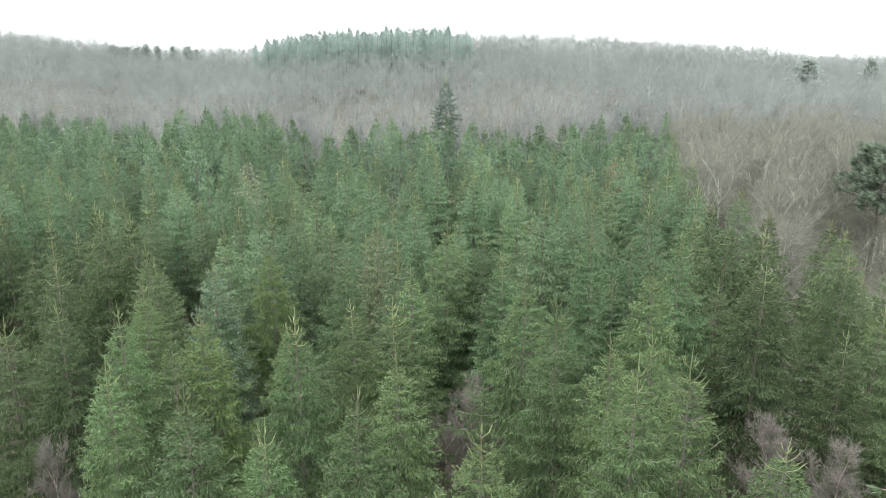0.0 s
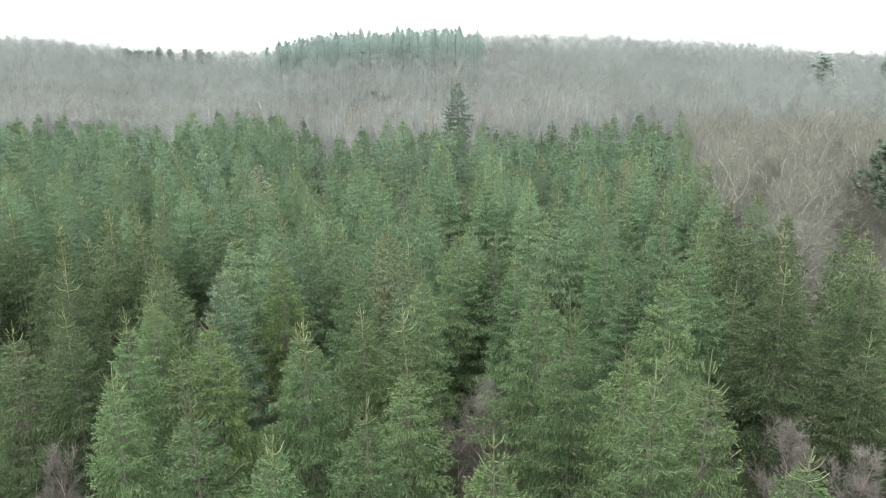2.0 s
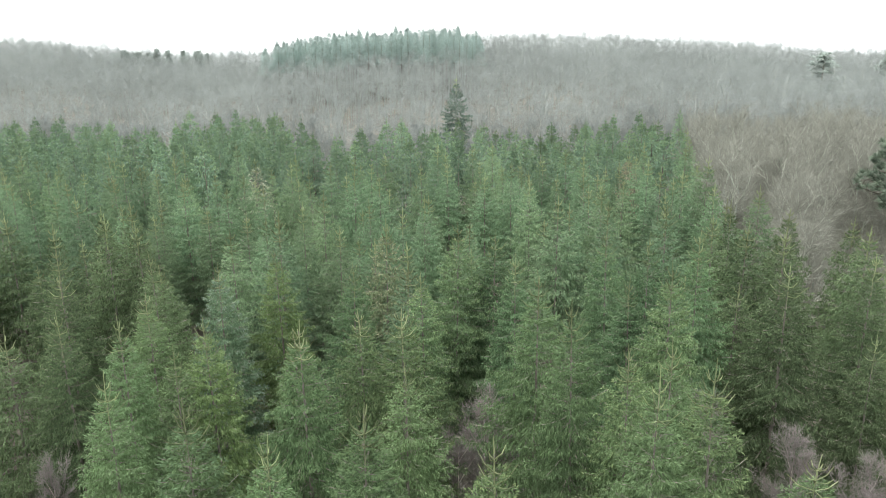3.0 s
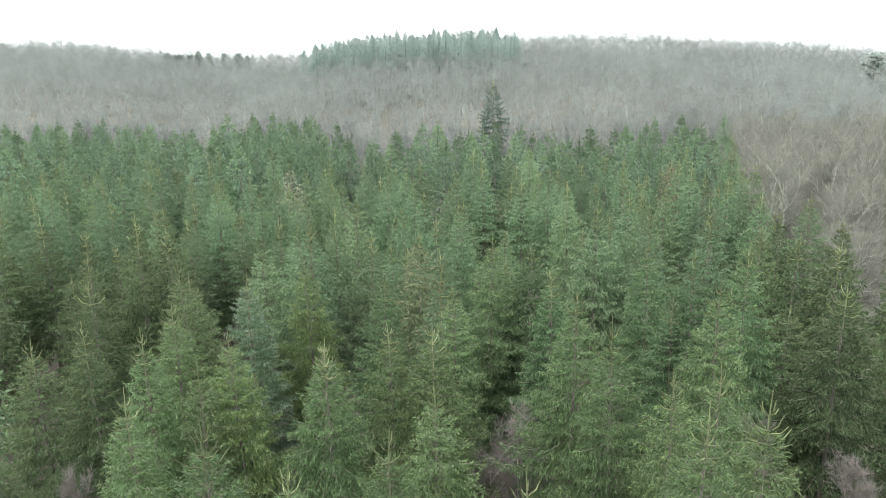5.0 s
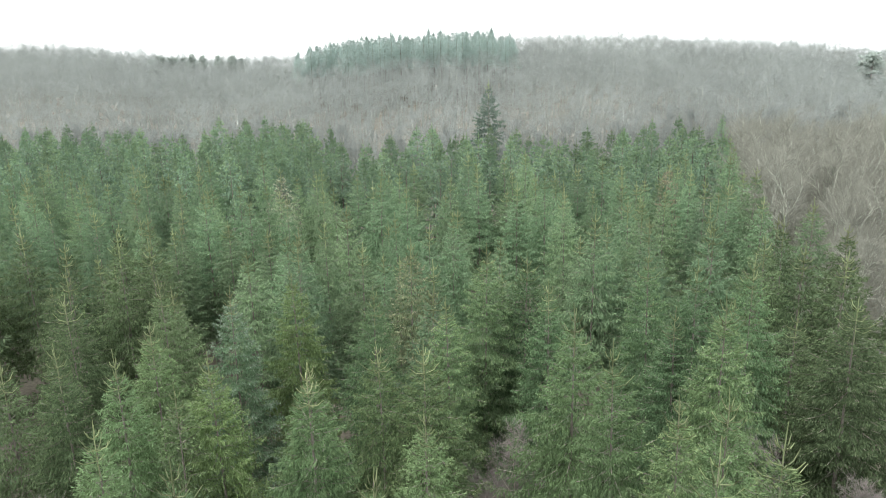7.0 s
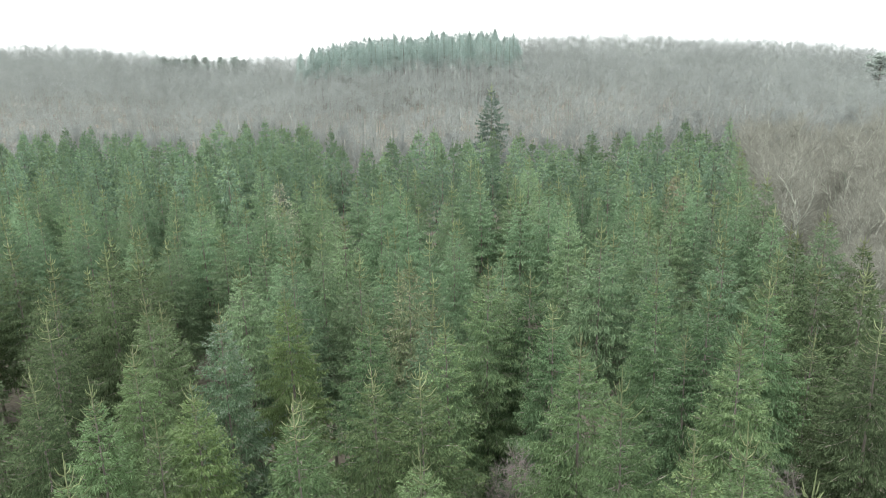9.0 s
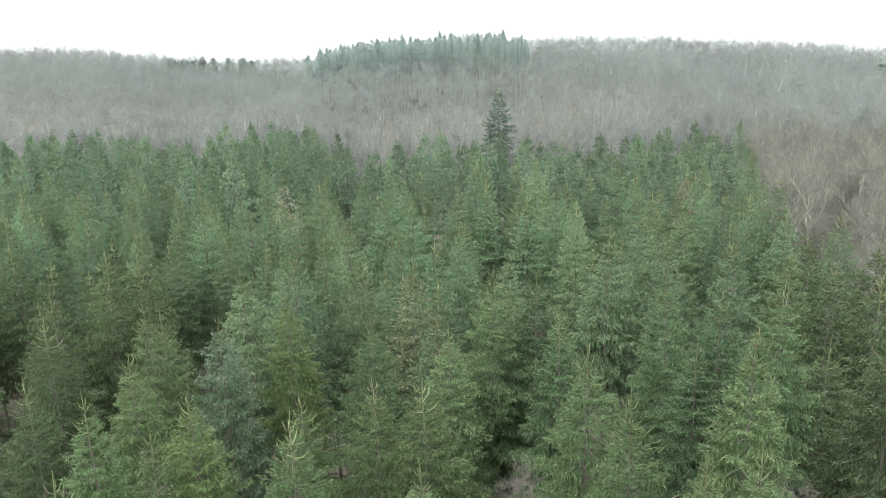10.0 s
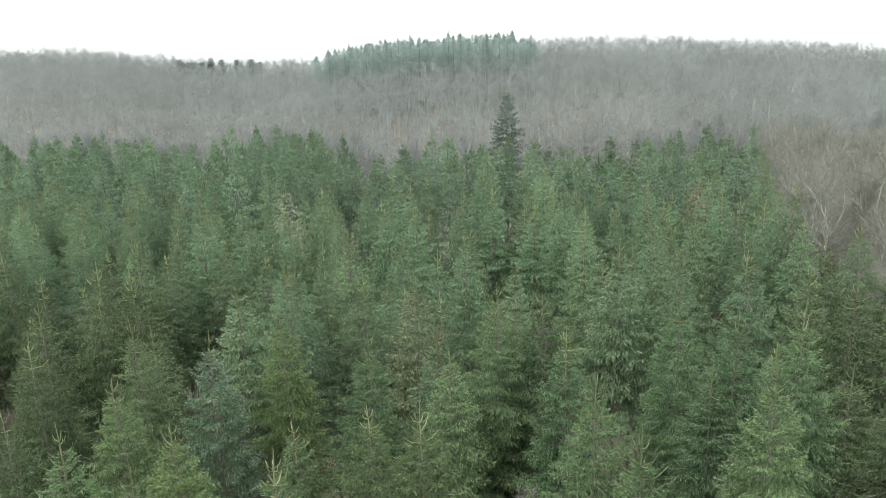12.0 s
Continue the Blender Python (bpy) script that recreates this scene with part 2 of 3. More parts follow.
class Blades:
    """Needle-covered twigs gathered in bulk: where each begins, its way, length, width, sag and material."""

    def __init__(self):
        self.rows = []

    def add(self, at, way, length, width, sag, mat):
        n = len(at)
        row = np.empty((n, 10))
        row[:, 0:3], row[:, 3:6] = at, way
        row[:, 6], row[:, 7], row[:, 8], row[:, 9] = length, width, sag, mat
        self.rows.append(row)

    def arrays(self, rs):
        r = np.concatenate(self.rows)
        at, way = r[:, 0:3], r[:, 3:6]
        way = way / np.maximum(np.linalg.norm(way, axis=1, keepdims=True), 1e-6)
        side = np.cross(way, rs.normal(size=(len(r), 3)))
        side /= np.maximum(np.linalg.norm(side, axis=1, keepdims=True), 1e-6)
        length, width, sag = r[:, 6:7], r[:, 7:8], r[:, 8:9]
        mid = at + way * length * 0.55
        mid[:, 2:3] -= length * sag * 0.1
        tip = at + way * length
        tip[:, 2:3] -= length * sag * 0.4
        v = np.stack([at, mid + side * width / 2, tip, mid - side * width / 2], 1).reshape(-1, 3)
        k = np.arange(len(r))[:, None] * 4
        f = np.stack([k + [0, 1, 2], k + [0, 2, 3]], 1).reshape(-1, 3)
        return v.astype(np.float32), f.astype(np.int32), np.repeat(r[:, 9].astype(np.int32), 2)


def crown_radius(d):
    """How far the branches reach at d metres below the tip."""
    d = max(0.0, d - 0.85)
    return 0.10 + 4.95 * d / (d + 8.2)


def spruce_crown(rs, h, wide, base, gap, per, shoot_step, twig_step, tl_full, tw, dense=1.0, stem=0.024):
    """Whorls of curved branches, each a fan of side shoots hung with short twigs (needles 0, young 1, branch wood 2),
    and the upright leader with its candle-like topmost whorls."""
    s = Blades()
    d, lobe, lobes = 1.25, rs.uniform(0, 6.28), rs.choice((2, 3))
    while h - d > base:
        hang = min(1.0, d / 4.2)
        tl = tl_full * (1.0 if tl_full < 0.2 else 0.5 + 0.5 * hang)
        count = per + int(rs.random() < 0.5) - (d < 1.6)
        a0 = rs.uniform(0, 6.28)
        for i in range(count):
            a = a0 + 6.283 * (i + rs.uniform(-0.3, 0.3)) / count
            reach = wide * crown_radius(d) * rs.uniform(0.66, 1.16) * (1 + 0.12 * math.sin(lobes * a + lobe + 0.3 * d))
            rise = 0.80 - 1.0 * min(1, d / 5.0) - 0.32 * min(1, d / 12) + rs.uniform(-0.2, 0.2)
            curl = 0.04 + rs.uniform(0.08, 0.30) * hang
            start = np.array([0, 0, h - d + rs.uniform(-0.5, 0.5) * gap * min(1, d / 2)])
            out = np.array([math.cos(a), math.sin(a), 0])
            side = np.array([-math.sin(a), math.cos(a), 0])
            up = np.array([0, 0, 1.0])
            L = reach / max(0.6, math.cos(rise))
            start[2] -= max(0, L * (math.sin(rise) + curl))

            def along(t):
                return start + np.outer(t, out) * (L * math.cos(rise)) + np.outer(L * (math.sin(rise) * t + curl * t * t), up)

            def heading(t):
                w = np.outer(np.ones_like(t), out * math.cos(rise)) + np.outer(math.sin(rise) + 2 * curl * t, up)
                return w / np.linalg.norm(w, axis=1, keepdims=True)

            knots = np.linspace(0, 1, 4)
            kp = along(knots)
            legs = np.diff(kp, axis=0)
            s.add(kp[:3], legs, np.linalg.norm(legs, axis=1) * 1.15, stem, 0, 2)
            m = max(3, int(L * 0.82 / shoot_step))
            t = 0.18 + 0.82 * (np.arange(m) + rs.uniform(0.1, 0.9, m)) / m
            t = np.repeat(t, 2)
            sg = np.tile([1.0, -1.0], m)
            phi = rs.uniform(0.5, 1.05, 2 * m)[:, None]
            go = heading(t) * np.cos(phi) + side * sg[:, None] * np.sin(phi)
            go[:, 2] += 0.22 * (1 - hang) - 0.35 * hang * rs.uniform(0.2, 1.2, 2 * m)
            go /= np.linalg.norm(go, axis=1, keepdims=True)
            ls = np.clip(0.5 * L * (1 - t) + 0.14, 0.14, 0.72) * rs.uniform(0.65, 1.2, 2 * m)
            at = along(t)
            n = np.maximum(1, (ls / twig_step).astype(int))
            pick = np.repeat(np.arange(2 * m), n * 2)
            if dense < 1:
                pick = pick[rs.random(len(pick)) < dense]
            u = rs.uniform(0.05, 1.0, len(pick))
            way = go[pick] * 0.6 + rs.normal(size=(len(pick), 3)) * [0.24, 0.24, 0.16]
            way[:, 2] += 0.42 * (1 - hang) - hang * rs.uniform(0.25, 1.5, len(pick))
            young = (rs.random(len(pick)) < np.clip((t[pick] - 0.55) * 1.1 + 0.25 * (u - 0.5) + 0.5 * (1 - hang), 0.02, 0.8)).astype(int)
            s.add(at[pick] + go[pick] * (ls[pick] * u)[:, None], way, tl * rs.uniform(0.65, 1.3, len(pick)), tw * rs.uniform(0.8, 1.2, len(pick)), 0.35, young)
            if dense > 0.5:
                s.add(at + go * (ls * 0.8)[:, None], go + rs.normal(size=go.shape) * 0.15 + up * 0.12, tl * 0.9, tw, 0.2, (rs.random(2 * m) < 0.6).astype(int))
            end = np.ones(3)
            s.add(along(end * 0.95), heading(end) + side * np.array([[-0.5], [0.0], [0.5]]) + up * (0.3 - 0.25 * hang), tl * np.array([0.8, 1.15, 0.8]), tw, 0.1, 1)
        d += gap * rs.uniform(0.75, 1.25) * (0.6 + 0.5 * min(1, d / 6))
    shoot = Shape()
    fat = min(1.5, max(0.9, tw / 0.05))
    tip = Vector((rs.uniform(-0.06, 0.06), rs.uniform(-0.06, 0.06), h + rs.uniform(-0.1, 0.25)))
    shoot.limb([Vector((0, 0, h - 2.4)), Vector((0, 0, h - 0.75)), tip], [0.034 * fat, 0.03 * fat, 0.014 * fat])
    for z, n, ln, lift in ((h - 0.72, 5, 0.42, 0.85), (h - 1.2, 5, 0.62, 0.65), (h - 1.6, 5, 0.75, 0.45)):
        a0 = rs.uniform(0, 6.28)
        for i in range(n):
            a, grow = a0 + 6.283 * i / n + rs.uniform(-0.3, 0.3), ln * rs.uniform(0.7, 1.2)
            p = Vector((0, 0, z + rs.uniform(-0.06, 0.06)))
            q = p + turn(a, lift - 0.3) * (grow * 0.55)
            shoot.limb([p, q, q + turn(a, lift + 0.35) * (grow * 0.55)], [0.024 * fat, 0.026 * fat, 0.013 * fat])
    return s.arrays(rs), shoot.arrays()


def spruce_trunk(rng, h, base):
    s = Shape()
    lean = Vector((rng.uniform(-0.1, 0.1), rng.uniform(-0.1, 0.1), 0))
    s.limb([Vector((0, 0, -0.3)), Vector((0, 0, 0.6)), lean + Vector((0, 0, h * 0.45)), Vector((0, 0, h - 0.5))], [0.26, 0.18, 0.10, 0.012], 6)
    for i in range(10):
        z = rng.uniform(base * 0.4, base + 2)
        a = rng.random() * 6.28
        s.limb([Vector((0, 0, z)), Vector((0, 0, z)) + turn(a, -0.1) * rng.uniform(0.6, 1.4)], [0.03, 0.006])
    return s


def crooked(rng, p, way, length, bend):
    """Points of a branch that wavers on its way."""
    pts, w = [p], way.copy()
    for i in range(3):
        w = (w + Vector((rng.uniform(-bend, bend), rng.uniform(-bend, bend), rng.uniform(-bend, bend) * 0.7 + 0.06))).normalized()
        pts.append(pts[-1] + w * (length / 3))
    return pts, w


def bare_tree(rng, h, spread, limbs, subs, sprays, twigs, tw, fork=0.35, thick=1.0, rise=(0.45, 1.15), reach_of=0.28, apart=False):
    """Leafless broadleaf: a trunk (0), crooked limbs with their branches (2 and up, one number a limb), and a crown of twigs (1)."""
    s = Shape()
    bend = Vector((rng.uniform(-0.5, 0.5), rng.uniform(-0.5, 0.5), 0))
    s.limb([Vector((0, 0, -0.3)), bend * 0.4 + Vector((0, 0, h * fork)), bend + Vector((0, 0, h * 0.86))], [0.22 * thick, 0.15 * thick, 0.03 * thick], 5)
    for i in range(limbs):
        f = fork + (0.86 - fork) * (i + rng.random() * 0.6) / limbs
        part_way = (f - fork) / (0.86 - fork)
        a = 2.4 * i + rng.uniform(-0.5, 0.5)
        length = spread * rng.uniform(0.8, 1.15) * (1.15 - 0.55 * part_way)
        pts, w = crooked(rng, bend * f + Vector((0, 0, h * f)), turn(a, rise[0] + (rise[1] - rise[0]) * part_way + rng.uniform(-0.15, 0.15)), length, 0.22)
        s.limb(pts, [0.085 * thick, 0.065 * thick, 0.045 * thick, 0.012 * thick], 3, 2 + i)
        for j in range(subs):
            t = 0.25 + 0.75 * (j + rng.random()) / subs
            k = min(2, int(t * 3))
            p = pts[k].lerp(pts[k + 1], t * 3 - k)
            off = Vector((rng.uniform(-1, 1), rng.uniform(-1, 1), rng.uniform(-0.5, 1))) * 0.9
            sub, w2 = crooked(rng, p, ((pts[k + 1] - pts[k]).normalized() + off).normalized(), length * rng.uniform(0.3, 0.55), 0.3)
            s.limb(sub, [0.038 * thick, 0.03 * thick, 0.02 * thick, 0.006 * thick], 3, 1 if apart else 2 + i)
            for m in range(sprays):
                u = rng.uniform(0.2, 1.0) * 3
                k = min(2, int(u))
                q = sub[k].lerp(sub[k + 1], u - k)
                way = (w2 + Vector((rng.uniform(-1, 1), rng.uniform(-1, 1), rng.uniform(-0.6, 1)))).normalized()
                ln = spread * reach_of * rng.uniform(0.6, 1.2)
                s.blade(q, way, way.orthogonal().normalized(), ln, tw * 1.8, 0, 1)
                for n in range(twigs):
                    t0 = q + way * ln * rng.uniform(0.2, 1.0)
                    w3 = (way + Vector((rng.uniform(-1, 1), rng.uniform(-1, 1), rng.uniform(-0.7, 1)))).normalized()
                    sd = w3.cross(turn(rng.uniform(0, 6.28), 0.3)).normalized() * tw * 0.5
                    s.tri(t0 - sd, t0 + sd, t0 + w3 * ln * rng.uniform(0.35, 0.7), 1)
    return s


def far_bare_tree(rng, h, spread, stem=0, low=0.25, broad=1.0):
    """A leafless tree for the far slopes: rounded crown of limbs and many fine twigs."""
    s = Shape()
    s.limb([Vector((0, 0, -0.3)), Vector((rng.uniform(-0.5, 0.5), rng.uniform(-0.5, 0.5), h * 0.85))], [0.09, 0.03], 3, 0)
    for i in range(10):
        f = low + (0.85 - low) * (i + rng.random()) / 10
        a = 2.4 * i + rng.uniform(-0.5, 0.5)
        p = Vector((0, 0, h * f))
        reach = spread * rng.uniform(0.7, 1.15)
        end = p + turn(a, rng.uniform(0.9, 1.4) if stem and i > 4 else rng.uniform(0.3, 1.0)) * reach
        end.z = min(end.z, h)
        s.blade(p, (end - p).normalized(), turn(a + 1.57, 0), (end - p).length, 0.11 if stem and i > 4 else 0.035, 0, stem if i > 4 else 0)
        for k in range(36):
            t0 = p.lerp(end, rng.uniform(0.35, 1.0)) + Vector((rng.uniform(-0.6, 0.6), rng.uniform(-0.6, 0.6), rng.uniform(-0.3, 0.5)))
            w2 = turn(a + rng.uniform(-1.6, 1.6), rng.uniform(-0.4, 1.0))
            sd = w2.cross(turn(rng.uniform(0, 6.28), 0.2)).normalized() * rng.uniform(0.008, 0.018) * broad
            s.tri(t0 - sd, t0 + sd, t0 + w2 * rng.uniform(0.7, 1.7), 1)
    return s


def scatter(name, kinds, places, mats, label, category):
    """Many trees joined into one mesh; each keeps a tint of its own."""
    rng = np.random.default_rng(5)
    vs, fs, ms, ts, k = [], [], [], [], 0
    for i, (x, y, z, h) in enumerate(places):
        v, f, m = kinds[int(rng.integers(len(kinds)))]
        a, wide = rng.random() * 6.283, rng.uniform(0.82, 1.3)
        c, s = math.cos(a), math.sin(a)
        w = np.stack([(v[:, 0] * c - v[:, 1] * s) * wide + x, (v[:, 0] * s + v[:, 1] * c) * wide + y, v[:, 2] * h + z], -1)
        vs.append(w), fs.append(f + k), ms.append(m), ts.append(np.full(len(f), rng.random()))
        k += len(v)
    return tagged(new(name, mesh_of(name, np.concatenate(vs), np.concatenate(fs), mats, np.concatenate(ms), np.concatenate(ts))), label, category, kind="stuff")


def part(name, me, parent):
    ob = new(name, me)
    ob.parent = parent
    return ob


# ---- the spruces: near, middle and far builds of the same kind of tree ----
TALL = 21.5
rng = random.Random(3)


def spruce_build(n, mat, base, *how, **more):
    made = []
    for i in range(n):
        (v, f, m), (sv, sf, sm) = spruce_crown(rs, TALL, rng.uniform(0.92, 1.08), base, *how, **more)
        tv, tf, tm = spruce_trunk(rng, TALL, base).arrays()
        made.append((mesh_of("crown", v, f, [mat, HAZED_YOUNG if mat == HAZED else YOUNG, SPRUCE_BARK], m), mesh_of("trunk", tv, tf, [SPRUCE_BARK], smooth=True), mesh_of("top_shoot", sv, sf, [SHOOT])))
    return made


def joined(crown, shoot, trunk):
    """One set of arrays of unit height out of a tree's shapes: needles 0, young 1, bark 2."""
    tv, tf, tm = trunk.arrays()
    sets = [crown, (shoot[0], shoot[1], shoot[2] + 1), (tv, tf, tm + 2)]
    vs, fs, ms, k = [], [], [], 0
    for v, f, m in sets:
        vs.append(v), fs.append(f + k), ms.append(m)
        k += len(v)
    return np.concatenate(vs) * np.array([1, 1, 1 / TALL], np.float32), np.concatenate(fs), np.concatenate(ms)


rs = np.random.RandomState(4)
# gap between whorls, branches in a whorl, spacing of side shoots and twigs, a twig's length and width
FINE = spruce_build(6, NEEDLES, 9.0, 0.38, 6, 0.13, 0.075, 0.145, 0.038)
MIDDLE = spruce_build(6, HAZED, 10.5, 0.44, 6, 0.20, 0.15, 0.24, 0.07)
SPARSE = spruce_build(2, OLIVE, 9.0, 0.46, 5, 0.17, 0.11, 0.18, 0.045, dense=0.6)
DYING = spruce_build(2, PALE, 9.5, 0.40, 6, 0.20, 0.16, 0.24, 0.055, dense=0.5, stem=0.05)
FAR = [joined(*spruce_crown(rs, TALL, rng.uniform(0.95, 1.1), 12.0, 0.60, 5, 0.34, 0.28, 0.38, 0.14), spruce_trunk(rng, TALL, 9)) for i in range(6)]
COARSE = [joined(*spruce_crown(rs, TALL, rng.uniform(0.95, 1.1), 10.5, 0.75, 5, 0.5, 0.42, 0.50, 0.17, stem=0.06), spruce_trunk(rng, TALL, 9)) for i in range(5)]


def spruce(x, y, top, label="green Norway spruce in a dense plantation", mat=None, wide=1.0, kinds=None):
    if mat is None and kinds is None and 14 < y < 62 and (x < -17 or x > 16.5):
        mat, label = OLIVE, "dull olive-green Norway spruce in a dense plantation"
    elif mat is None and kinds is None and 14 < y < 37:
        mat, label = FRESH, "fresh green Norway spruce with drooping twigs"
    gz = float(ground_z(x, y))
    h = top - gz
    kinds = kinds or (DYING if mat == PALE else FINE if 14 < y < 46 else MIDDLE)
    crown, trunk, shoot = kinds[rng.randrange(len(kinds))]
    ob = new("spruce")
    ob.matrix_basis = pose(x, y, gz, rng.uniform(-1, 1), rng.uniform(-1, 1), rng.uniform(0, 360)) @ Matrix.Diagonal((wide, wide, h / TALL, 1))
    stem = part("trunk", trunk, ob)
    leafy = part("crown", crown, ob)
    if mat:
        young = BROWN if mat == FADED else FROST if mat == BLUE else OLIVE_YOUNG if mat == OLIVE else mat if mat in (PALE, RUST, DARK) else YOUNG
        for slot, own in zip(leafy.material_slots, (mat, young)):
            slot.link, slot.material = "OBJECT", own
    tagged(part("top_shoot", shoot, stem), "pale upright leading shoot")
    return tagged(ob, label, "tree", "spruces of the plantation")


PLACED = []
# trees whose places are known, nearest stretch first: x, y, height of the top
FRONT = [(-9.6, 24.1, 22.7), (-3.3, 23.0, 22.9), (1.6, 21.5, 22.6), (6.7, 22.9, 24.2), (9.1, 23.7, 24.0), (13.2, 24.6, 20.0), (-6.9, 24.0, 21.3), (-2.1, 28.6, 21.9),
         (7.4, 27.8, 23.2), (8.9, 28.8, 22.6), (5.5, 30.2, 24.0), (-14.2, 27.4, 22.0), (-15.1, 30.8, 23.1), (-6.3, 29.0, 23.8), (-22.5, 34.3, 21.0)]
SECOND = [(-19.5, 34.0, 22.1), (-2.3, 35.2, 21.8), (-4.6, 36.4, 21.4), (4.3, 34.2, 24.0), (10.5, 34.2, 24.4), (-16.0, 36.2, 22.4), (10.2, 40.1, 21.7),
          (17.0, 42.1, 20.6), (18.2, 38.2, 23.0), (23.6, 40.6, 23.0), (-23.4, 41.2, 22.0), (14.2, 41.0, 24.1), (11.1, 40.9, 24.1), (-1.8, 42.0, 21.7), (-6.2, 42.0, 22.2), (24.4, 37.5, 20.5)]
THIRD = [(3.6, 41.8, 22.6), (2.3, 45.4, 23.1), (0.0, 45.0, 23.9), (-3.3, 46.2, 20.8), (-17.6, 41.8, 22.9), (-22.0, 50.1, 22.8), (-24.8, 50.0, 23.4), (-28.0, 49.6, 22.8), (10.0, 45.8, 23.1),
         (20.4, 50.2, 22.2), (19.0, 52.8, 22.2), (22.4, 48.6, 22.2), (-8.6, 52.9, 21.8), (-13.2, 54.0, 22.4), (-15.6, 50.0, 22.2), (28.0, 48.8, 22.3), (-12.4, 49.8, 23.2)]
FOURTH = [(11.8, 54.8, 23.0), (12.3, 60.7, 23.0), (15.4, 53.4, 23.0), (8.0, 55.5, 23.2), (17.6, 59.3, 21.2), (-26.9, 59.3, 22.3), (-36.3, 57.5, 21.8), (-11.1, 59.7, 22.8),
          (-2.3, 68.0, 20.6), (7.2, 59.6, 20.4), (27.9, 65.4, 21.7), (25.5, 74.0, 23.3), (-7.0, 79.0, 19.6), (-11.5, 89.8, 20.4), (-4.4, 81.0, 19.6), (24.4, 68.2, 21.5),
          (28.6, 90.0, 22.0), (31.2, 97.0, 22.1), (26.6, 80.0, 21.8), (23.4, 62.0, 21.3), (27.0, 58.2, 21.4), (30.6, 55.4, 21.2), (34.4, 107.0, 22.0)]
for x, y, top in FRONT + SECOND + THIRD + FOURTH:
    PLACED.append((x, y))
    spruce(x, y, top + 0.25, wide=1.35 if (x, y) == (18.2, 38.2) else rng.uniform(1.02, 1.22))
for x, y, top, mat, label in [
        (-14.0, 41.3, 22.7, BLUE, "bluish grey-green spruce with a frosted-looking top"),
        (-11.0, 45.2, 22.6, YELLOW, "yellowish green spruce with light young shoots"),
        (-11.6, 33.0, 22.5, YELLOW, "yellow-green spruce with bright upright shoots"),
        (-4.9, 49.6, 23.0, FADED, "half-dead spruce with brown thinning needles"),
        (-22.6, 82.6, 22.6, PALE, "dying spruce with bleached whitish top"),
        (20.8, 86.5, 22.0, RUST, "dead spruce with rust-brown needles"),
        (0.35, 129.6, 29.4, DARK, "tall dark solitary spruce rising above the plantation edge")]:
    PLACED.append((x, y))
    spruce(x, y, top, label, mat, 1.4 if y > 120 else 1.2 if mat == PALE else 1.05)
for x, y, top in [(-12.9, 31.6, 21.6), (-26.2, 46.6, 22.2)]:
    PLACED.append((x, y))
    spruce(x, y, top, "thin-crowned spruce with its pale stem showing", kinds=SPARSE)
# openings where a tree is missing
GAPS = [(1.7, 37.5, 3.2), (1.2, 33.0, 3.0), (1.0, 29.0, 2.6), (17.5, 34.5, 3.4), (-9.6, 100, 4.5), (-6.9, 85, 3.4), (2.6, 67, 4.2), (4.5, 63, 3.6), (-20.3, 57, 3.8), (-15.3, 66, 4.0), (18.4, 74, 3.6), (7.0, 51, 2.9), (14.8, 36.5, 3.2), (18.0, 32.0, 3.8), (-29, 45, 3.4),
        (-8.5, 46.0, 2.6), (-18.5, 30.5, 2.6), (-18.8, 121, 6), (-54, 132, 5), (12.8, 29.0, 3.5), (17, 27, 3.5), (-11.5, 63, 2.5), (30, 96, 3.5)]


# right-hand border of the plantation: depth along y, and how far it reaches in x
FAR_X, FAR_Y = [-90, -40, -22, -12, 15, 42], [134, 138, 124, 122, 121, 132]
EDGE_Y = [-40, 40, 46, 56, 66, 75, 90, 105, 132]
EDGE_X = [60, 60, 42, 30, 28.5, 26.5, 29, 33, 42]
rest, beside, placed = [], [], []
fill = random.Random(11)


def free(x, y, gap):
    return all((x - a) ** 2 + (y - b) ** 2 > gap * gap for a, b in PLACED)


for row in range(50):
    for col in range(-36, 37):
        x = col * 3.7 + fill.uniform(-1.6, 1.6) + 1.9 * (row % 2)
        y = -28 + row * 3.5 + fill.uniform(-1.5, 1.5)
        top = 22.0 + float(np.interp(x, [-50, -25, 0, 12], [0.5, 0.9, 0.8, 0.0])) * min(1, max(0, (y - 80) / 30)) + max(-2.4, min(1.4, fill.gauss(0, 0.95))) if y > 56 else 19.8 + fill.gauss(0, 0.7)
        skip = fill.random() < 0.08
        if skip or y > np.interp(x, FAR_X, FAR_Y) + 2 * math.sin(x * 0.45) or x > np.interp(y, EDGE_Y, EDGE_X) or abs(x) > 18 + 0.68 * max(y, 0):
            continue
        if not free(x, y, 3.6 if 16 < y < 56 else 2.7) or any((x - a) ** 2 + (y - b) ** 2 < c * c for a, b, c in GAPS):
            continue
        PLACED.append((x, y))
        if 16 < y < 90 and abs(x) < 4 + 0.65 * y or -6 < y <= 16 and abs(x) < 12:
            placed.append((x, y, top))
        else:
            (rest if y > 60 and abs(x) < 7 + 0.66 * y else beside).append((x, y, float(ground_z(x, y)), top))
for x, y, top in placed:
    spruce(x, y, top, wide=fill.uniform(0.88, 1.12))
scatter("spruce_stand", COARSE, beside, [HAZED, HAZED_YOUNG, SPRUCE_BARK], "dense stand of green plantation spruces", "trees")
# the far stand wears the greyer needles that carry painted haze
scatter("spruce_stand", FAR, rest, [FAR_HAZED, HAZED_YOUNG, SPRUCE_BARK], "dense stand of green plantation spruces", "trees")

